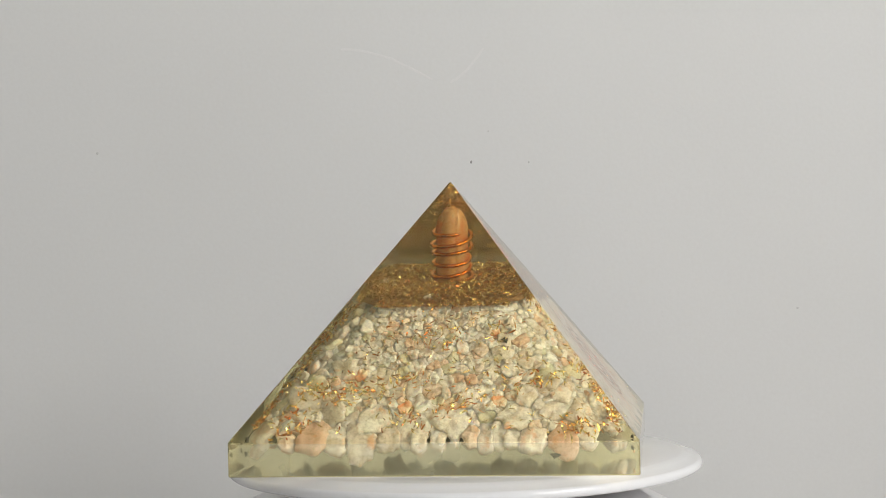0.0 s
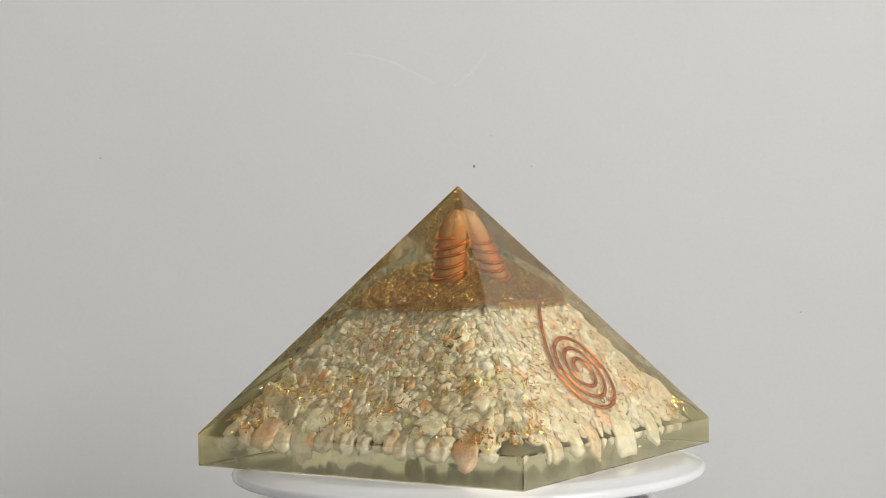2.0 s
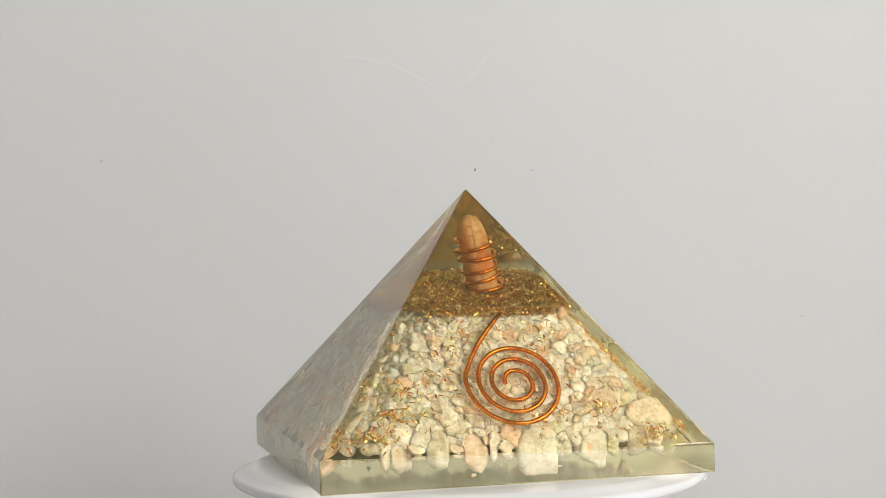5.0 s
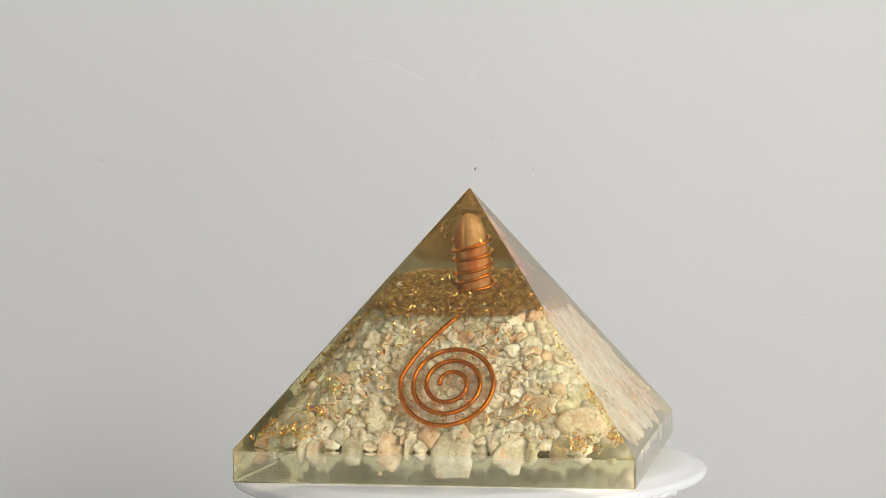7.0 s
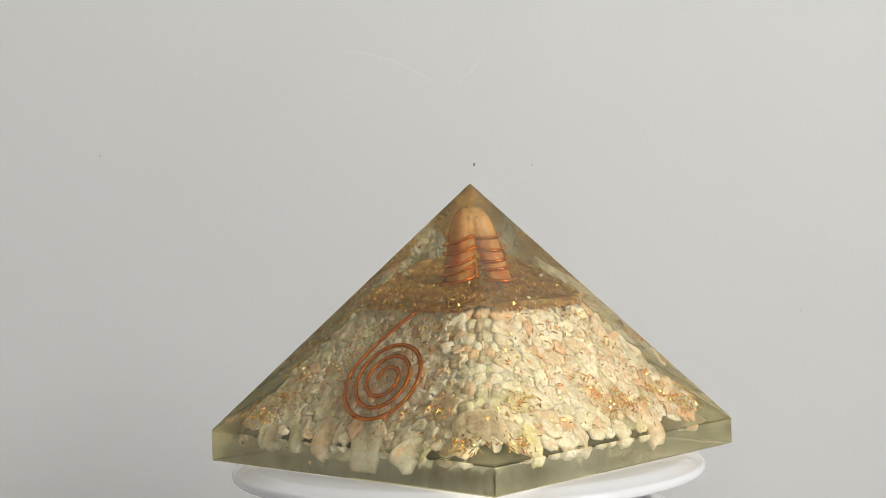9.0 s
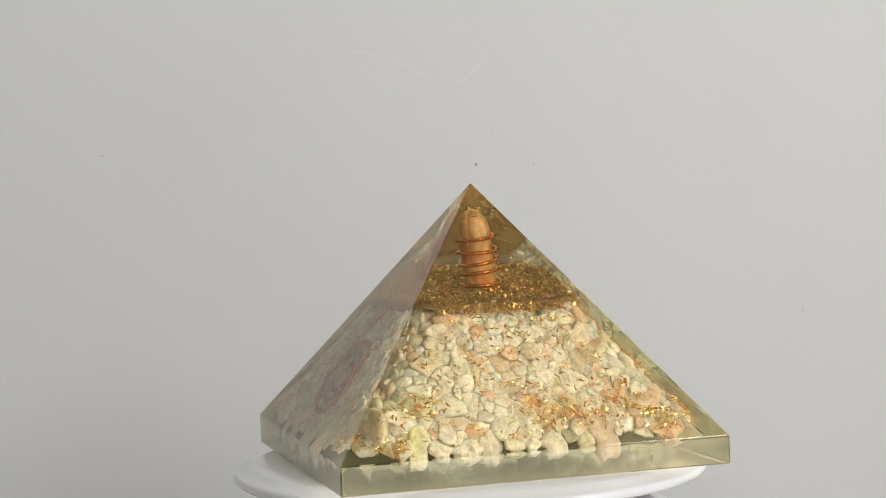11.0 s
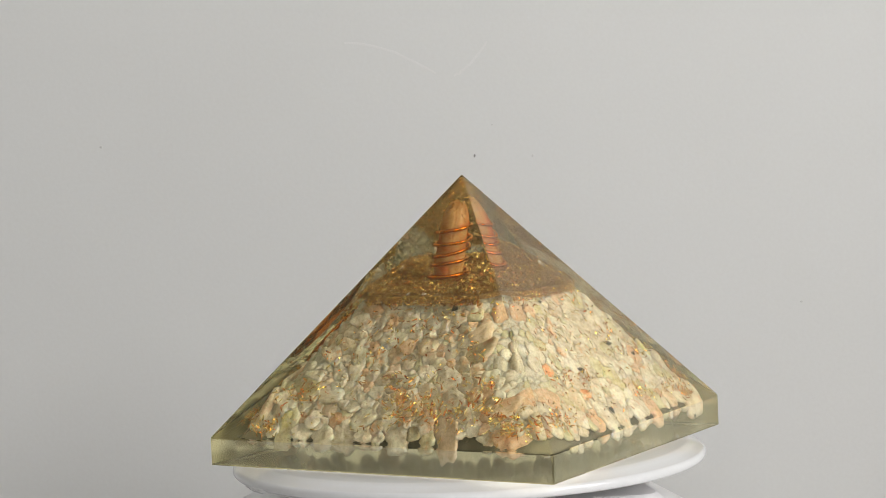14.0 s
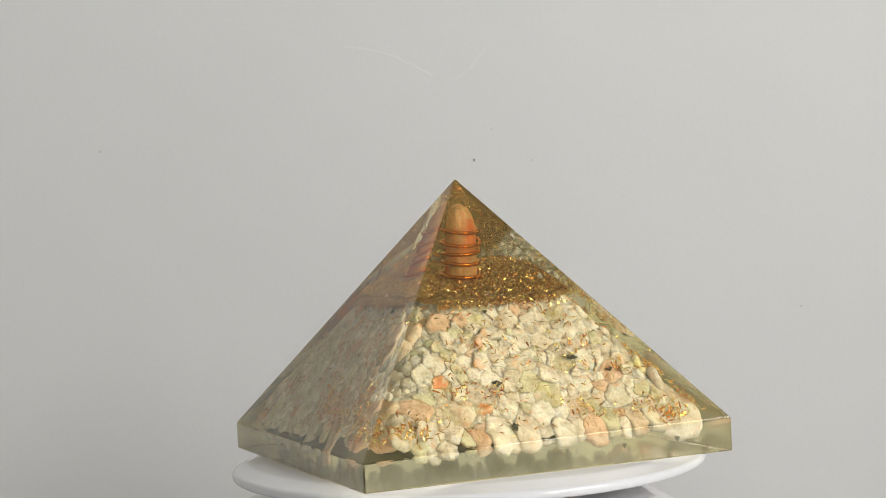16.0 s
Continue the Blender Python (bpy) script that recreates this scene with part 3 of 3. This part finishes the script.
def stones(parent):
    rnd = random.Random(5)
    rest, loose = [], []
    specks = {}
    for k in range(4):
        foot, along, up, outw = FACES[k]
        basis = Matrix((along, up, outw)).transposed().to_4x4()
        placed, seeds, tints = [], [], []
        for face, u, v, hw, hh, colour in MARKED:
            if face != k:
                continue
            if colour == "black":
                # dark splinters lie on the chips
                if colour not in specks:
                    bm = chip_mesh(60)
                    for q in bm.verts:
                        q.co *= 1 + 0.55 * noise.noise(q.co * 1.9 + Vector((7, 3, 1)))
                        q.co.y *= 0.75 - 0.35 * q.co.x
                    specks[colour] = mesh_of("stone_splinter", bm, COLOURS[colour])
                ob = new("stone_splinter", specks[colour])
                ob.parent = parent
                spin = Euler((rnd.uniform(-0.3, 0.3), rnd.uniform(-0.3, 0.3), rnd.uniform(-0.8, 0.8))).to_matrix().to_4x4()
                ob.matrix_basis = Matrix.Translation(in_face(k, u, v, SINK - 0.0001)) @ basis @ spin @ Matrix.Diagonal((hw, hh, 0.0004, 1))
                continue
            placed.append((u, v, (hw + hh) / 2))
            seeds.append((u, v, hw, hh))
            tints.append(colour)
        for tries, scale, low, gap in ((5200, 1.0, 0.0044, 0.72), (4200, 0.62, 0.0046, 0.70), (3000, 0.4, 0.0065, 0.68)):
            for u, v, r in scatter(k, rnd, placed, tries, scale, low, gap):
                f = rnd.uniform(0.8, 1.25)
                seeds.append((u, v, r * f, r / f))
                tints.append("")
        for i, ((u, v, a, b), reach, tint) in enumerate(zip(seeds, cells(seeds), tints)):
            vs, fs, thick = cell_chip(reach, rnd)
            m = Matrix.Translation(in_face(k, u, v, SINK + thick + rnd.uniform(0, 0.0009))) @ basis
            if tint or i < 75:
                me = bpy.data.meshes.new("stone_chip")
                me.from_pydata(vs, [], fs)
                me.materials.append(COLOURS[tint] if tint else STONE)
                me.shade_smooth()
                ob = new("stone_chip", me)
                ob.parent, ob.matrix_basis = parent, m
            else:
                loose.append((m, vs, fs))
        behind = []
        for u, v, r in scatter(k, rnd, behind, 1500, 0.8, 0.0062, 0.55):
            rest.append(chip_matrix(k, u, v, r, SINK + 0.0012 + r * 0.62, rnd, 0.9))
    # chips round the heap's four corners
    for k in range(4):
        sx, sy = CORNER[k][:2]
        for scale, depth, tries, store in ((0.75, 0.0057, 3000, []), (0.45, 0.0057, 2500, None), (0.9, 0.0069, 1200, [])):
            if store is not None:
                held = store
            for _ in range(tries):
                z = rnd.uniform(0.0058, LAYER_LOW - 0.0004)
                w = (z - 0.0058) / (LAYER_LOW - 0.0058)
                a, b, c = CHIP_R[k]
                r = (a + (b - a) * w * 2 if w < 0.5 else b + (c - b) * (w * 2 - 1)) * scale * rnd.uniform(0.7, 1.3)
                if z - 0.7 * r < 0.0060 or z + 0.8 * r > LAYER_LOW + 0.0006:
                    continue
                turn = rnd.uniform(-0.85, 0.85)
                if any((BEND * (turn - x)) ** 2 + ((z - y) * 1.25) ** 2 < (0.55 * (r + q)) ** 2 for x, y, q in held):
                    continue
                held.append((turn, z, r))
                flat = Vector((sx, sy, 0)).normalized()
                flat.rotate(Matrix.Rotation(turn, 3, "Z"))
                mid = half_level(z, depth) - BEND
                at = Vector((sx * mid, sy * mid, z)) + flat * (BEND - rnd.uniform(0, 0.0006))
                outw = (flat + Vector((0, 0, 0.77))).normalized()
                spin = Matrix.Rotation(rnd.uniform(0, 6.28), 4, "Z")
                rest.append(Matrix.Translation(at) @ outw.to_track_quat("Z", "Y").to_matrix().to_4x4() @ spin
                            @ Matrix.Diagonal((r * rnd.uniform(0.95, 1.3), r * rnd.uniform(0.85, 1.1), r * 0.75, 1)))
    gap_fill_core(parent)
    # chips on the heap's underside, coloured lighter because little light reaches them
    core = []
    for _ in range(420):
        z = rnd.uniform(0.0072, 0.0088)
        h = SIDE / 2 * (1 - (z - SLAB) / TALL) - 0.0078
        core.append(Matrix.Translation((rnd.uniform(-h, h), rnd.uniform(-h, h), z)) @ Euler((rnd.uniform(0, 6), rnd.uniform(0, 6), 0)).to_matrix().to_4x4()
                    @ Matrix.Diagonal((rnd.uniform(0.0018, 0.0034), rnd.uniform(0.0018, 0.003), rnd.uniform(0.0014, 0.0024), 1)))
    # joined mass of the chips too many to pick apart
    bank = []
    for s in range(14):
        bm = chip_mesh(200 + s)
        bm.verts.index_update()
        bank.append((np.array([v.co[:] for v in bm.verts]), [[v.index for v in f.verts] for f in bm.faces]))
        bm.free()
    for name, places, material, label in (("stone_chip_mass", rest + loose, STONES, "packed cream and peach stone chips"),
                                          ("inner_stone_mass", core, UNDERSIDE, "stone chips under the heap, coloured lighter to offset shade")):
        vs, fs, n = [], [], 0
        for m in places:
            c, f = bank[rnd.randrange(len(bank))]
            if isinstance(m, tuple):
                m, c, f = m[0], np.array(m[1]), m[2]
            a = np.array(m)
            vs.append(c @ a[:3, :3].T + a[:3, 3])
            fs += [[i + n for i in q] for q in f]
            n += len(c)
        me = bpy.data.meshes.new(name)
        me.from_pydata(np.concatenate(vs).tolist(), [], fs)
        me.materials.append(material)
        me.shade_smooth()
        ob = new(name, me)
        ob.parent = parent
        tagged(ob, label, kind="stuff")
    # stray bits cast into the clear foot
    for k, u, z, w, h, colour in ((0, 0.0226, 0.0036, 0.0009, 0.0006, "black"), (1, 0.0068, 0.0028, 0.0008, 0.0002, "lime"),
                                  (1, -0.0286, 0.0040, 0.0004, 0.0006, "black"), (1, -0.0094, 0.0019, 0.0005, 0.0004, "orange"),
                                  (3, 0.0145, 0.0030, 0.0004, 0.0006, "black"), (3, 0.0260, 0.0030, 0.0005, 0.0007, "black")):
        foot, along, up, outw = FACES[k]
        level = Vector((outw.x, outw.y, 0)).normalized()
        if colour not in specks:
            specks[colour] = mesh_of("stray_chip", chip_mesh(61), COLOURS[colour], True)
        ob = new("stray_chip", specks[colour])
        ob.parent = parent
        ob.matrix_basis = (Matrix.Translation(Vector((foot.x, foot.y, z)) + along * u - level * 0.0014)
                           @ Matrix((along, Vector((0, 0, 1)), level)).transposed().to_4x4() @ Matrix.Diagonal((w, h, 0.0003, 1)))


def sliver(vs, fs, at, way, side, length, width, curl, rnd):
    """One curled metal shaving as a bent strip."""
    n = 3
    lift = way.cross(side)
    base = len(vs)
    for i in range(n + 1):
        s = i / n - 0.5
        mid = at + way * (s * length) + lift * (curl * length * (s * s * 4 - 0.5) * 0.5)
        w = width * (1 - 0.5 * abs(2 * s))
        vs.append(mid - side * w / 2)
        vs.append(mid + side * w / 2)
    for i in range(n):
        a = base + 2 * i
        fs.append((a, a + 1, a + 3, a + 2))


def strips(name, items, material, parent, label):
    """items: place, normal the shaving mostly lies across, spread of tilt, length, width."""
    rnd = random.Random(len(items))
    vs, fs = [], []
    for at, normal, tilt, length, width in items:
        nrm = (normal + Vector((rnd.gauss(0, tilt), rnd.gauss(0, tilt), rnd.gauss(0, tilt)))).normalized()
        way = nrm.orthogonal().normalized()
        way.rotate(Matrix.Rotation(rnd.uniform(0, 6.28), 3, nrm))
        sliver(vs, fs, at, way, nrm.cross(way), length * rnd.uniform(0.6, 1.4), width * rnd.uniform(0.6, 1.3), rnd.uniform(-0.8, 0.8), rnd)
    me = bpy.data.meshes.new(name)
    me.from_pydata([v[:] for v in vs], [], fs)
    me.materials.append(material)
    ob = new(name, me)
    ob.parent = parent
    return tagged(ob, label, kind="stuff")




def half_level(z, inset):
    return SIDE / 2 * (1 - (z - SLAB) / TALL) - inset


def round_square(s, half, radius):
    """A point on a square with rounded corners, s going once round from 0 to 1."""
    q, f = divmod((s % 1) * 4, 1)
    a = -math.pi / 4 + f * math.pi / 2
    x, y = math.cos(a), math.sin(a)
    k = half / max(abs(x), abs(y))
    x, y = x * k, y * k
    c = half - radius
    if abs(y) > c:
        d = Vector((x - c, y - math.copysign(c, y)))
        if d.length > radius:
            d = d.normalized() * radius
        x, y = c + d.x, math.copysign(c, y) + d.y
    for _ in range(int(q)):
        x, y = -y, x
    return x, y


def in_round(x, y, half, radius):
    ox, oy = abs(x) - (half - radius), abs(y) - (half - radius)
    return ox <= 0 or oy <= 0 or ox * ox + oy * oy < radius * radius


def flakes(parent):
    rnd = random.Random(11)
    Z = Vector((0, 0, 1))
    # the bed of fine shavings on top of the stones
    bm = bmesh.new()
    n = 40
    rings = []
    for z, inset, amp, rows in ((LAYER_LOW, 0.0030, 0.0002, (0.0, 0.5, 1.0)), (LAYER_TOP - 0.0004, 0.0030, 0.00035, tuple(1 - 0.04 * q for q in range(26)))):
        for f in rows:
            ring = []
            for i in range(4 * n):
                x, y = round_square(i / (4 * n), half_level(z, inset) * f, 0.0050 * f)
                ring.append(bm.verts.new((x, y, z + amp * noise.noise((x * 1400, y * 1400, z * 999)))))
            rings.append(ring)
    for a, b in zip(rings, rings[1:]):
        for i in range(4 * n):
            bm.faces.new((a[i], a[(i + 1) % (4 * n)], b[(i + 1) % (4 * n)], b[i]))
    bmesh.ops.remove_doubles(bm, verts=bm.verts[:], dist=1e-7)
    part("flake_bed", bm, BED, parent, "dense bed of fine copper and gold shavings")
    items = []
    for _ in range(7500):
        z = LAYER_TOP + rnd.uniform(-0.0004, 0.0004)
        h = half_level(z, 0.0026)
        x, y = rnd.uniform(-h, h), rnd.uniform(-h, h)
        if in_round(x, y, h, 0.0052):
            items.append((Vector((x, y, z)), Z, 0.7, 0.0009, 0.0002))
    for _ in range(3000):
        k = rnd.randrange(4)
        z = rnd.uniform(LAYER_LOW - 0.0002, LAYER_TOP)
        v = (z - SLAB) / TALL * SLOPE
        h = half_at(v) - 0.0060
        items.append((in_face(k, rnd.uniform(-h, h), v, rnd.uniform(0.0016, 0.0026)), FACES[k][3], 0.8, 0.0010, 0.00026))
    strips("metal_flakes", items, GOLD, parent, "fine gold and copper shavings in a layer")
    # flakes under the tip, thick near the walls
    items = []
    for _ in range(560):
        z = 0.0405 + 0.0132 * rnd.random() ** 0.5
        h = max(half_level(z, 0.0009), 0.0001)
        items.append((Vector((TIP.x + rnd.uniform(-h, h), TIP.y + rnd.uniform(-h, h), z)), Z, 1.5, 0.0008, 0.00020))
    strips("tip_flakes", items, GOLD, parent, "gold shavings gathered under the tip")
    # bright curls caught between stones and face
    items = []
    nests = []
    for k in range(4):
        for s in (-1, 1):
            for _ in range(2):
                v = rnd.uniform(0.0015, 0.006)
                nests.append((k, s * (half_at(v) - rnd.uniform(0.0080, 0.0110)), v, 34))
        for _ in range(9 if k in (0, 2) else 6):
            v = rnd.uniform(0.003, 0.014)
            h = half_at(v) - 0.006
            nests.append((k, rnd.uniform(-h, h), v, 30))
        for _ in range(7):
            v = rnd.uniform(0.012, 0.030)
            h = half_at(v) - 0.005
            nests.append((k, rnd.uniform(-h, h), v, 10))
    for k, u, v, num in nests + [(2, 0.0035, 0.0058, 40), (2, 0.012, 0.0062, 40), (2, 0.018, 0.0085, 26)]:
        for _ in range(int(num * 0.9)):
            items.append((in_face(k, u + rnd.gauss(0, 0.0023), max(0.0004, v + rnd.gauss(0, 0.0012)), rnd.uniform(0.0020, 0.0030)), FACES[k][3], 0.6, 0.0012, 0.00040))
    for k in range(4):
        for _ in range(260):
            v = rnd.uniform(0.001, 0.031)
            h = half_at(v) - 0.009
            items.append((in_face(k, rnd.uniform(-h, h), v, rnd.uniform(0.0022, 0.0031)), FACES[k][3], 0.7, 0.0010, 0.00028))
    for _ in range(450):
        h = half_level(LAYER_TOP, 0.0034)
        x, y = rnd.uniform(-h, h), rnd.uniform(-h, h)
        if in_round(x, y, h, 0.0052):
            items.append((Vector((x, y, LAYER_TOP + rnd.uniform(0.0001, 0.0005))), Z, 0.8, 0.0010, 0.00035))
    strips("bright_flakes", items, BRIGHT, parent, "bright gold and copper curls among the stones")


def spiral(parent):
    """Flat copper spiral just under the second face, with a tail that rises towards the flake bed."""
    cu, cv, depth = 0.0018, 0.0146, 0.0021
    path = []
    r0, r1, turns = 0.0096, 0.0019, 3.05
    tail = [(0.0002, 0.0158), (-0.0016, 0.0139), (-0.0034, 0.0118), (-0.0050, 0.0098), (-0.0064, 0.0077), (-0.0077, 0.0055), (-0.0086, 0.0036), (-0.00925, 0.0023)]
    start = math.pi - 0.12
    pts = tail + []
    n = 150
    for i in range(n + 1):
        s = i / n
        a = start + s * turns * 2 * math.pi
        r = r0 + (r1 - r0) * s
        pts.append((r * math.cos(a), r * math.sin(a)))
    for x, y in pts:
        path.append(in_face(1, cu + x, cv + y, depth))
    bm = bmesh.new()
    bmesh.ops.create_icosphere(bm, subdivisions=3, radius=0.0007)
    ob = part("air_bubble", bm, BUBBLE, parent, "small round air bubble in the resin", True)
    ob.location = in_face(1, 0.0016, 0.0073, 0.0020)
    part("copper_spiral", tube(bmesh.new(), path, 0.00049, 10, FACES[1][3]), WIRE, parent, "flat coil of orange copper wire", True)


QZ_LOW, QZ_TOP = Vector((0.0002, 0.0027, 0.0295)), Vector((0.0003, 0.0005, 0.0483))


def quartz(parent):
    axis = (QZ_TOP - QZ_LOW)
    turn = axis.to_track_quat("Z", "X").to_matrix()
    length = axis.length
    rnd = random.Random(3)
    bm = bmesh.new()
    rings = []
    for s, r in ((0.0, 0.0030), (0.03, 0.0034), (0.25, 0.0036), (0.5, 0.0035), (0.78, 0.0033), (0.93, 0.0025), (1.0, 0.0013)):
        rings.append([bm.verts.new(QZ_LOW + turn @ Vector((r * math.cos(i * math.pi / 3 + 0.3) * rnd.uniform(0.92, 1.08),
                                                           r * math.sin(i * math.pi / 3 + 0.3) * rnd.uniform(0.92, 1.08), s * length))) for i in range(6)])
    for a, b in zip(rings, rings[1:]):
        for i in range(6):
            bm.faces.new((a[i], a[(i + 1) % 6], b[(i + 1) % 6], b[i]))
    bm.faces.new(rings[0][::-1])
    bm.faces.new(rings[-1])
    bmesh.ops.bevel(bm, geom=bm.edges[:], offset=0.00055, segments=3, affect="EDGES")
    q = part("quartz_point", bm, QUARTZ, parent, "peach translucent six-sided crystal point", True)
    path = []
    turns, n = 5.4, 170
    for i in range(n + 1):
        s = i / n
        z = length * (0.015 + 0.70 * s ** 1.05) + 0.00035 * math.sin(s * 23)
        r = 0.0040 + 0.00025 * math.sin(s * 9 + 1) - 0.0002 * s
        a = 1.1 + s * turns * 2 * math.pi
        path.append(QZ_LOW + turn @ Vector((r * math.cos(a), r * math.sin(a), z)))
    part("copper_coil", tube(bmesh.new(), path, 0.00045, 8), WIRE, q, "orange copper wire wound round the crystal", True)


def pyramid():
    p = tagged(new("resin_pyramid"), "clear resin pyramid filled with cream stone chips and gold flakes", "ornament")
    resin_body(p)
    stones(p)
    flakes(p)
    spiral(p)
    quartz(p)
    return p


room()
table()
TURNTABLE, PLATTER = turntable()
PYRAMID = pyramid()


def turned(t):
    a = 0.00837 + 0.25536 * t + 0.00257 * (t - 8) ** 2 + 0.00007 * (t - 8) ** 3
    return pose(0, 0, 0, TILT_X, TILT_Y, -math.degrees(a))


def motions():
    times = [0.5 * i for i in range(33)]
    walk(PLATTER, [(t, pose(0, 0, -TABLE_Z) @ turned(t)) for t in times])
    walk(PYRAMID, [(t, turned(t) @ pose(-0.00165, 0.00018, 0)) for t in times])


motions()
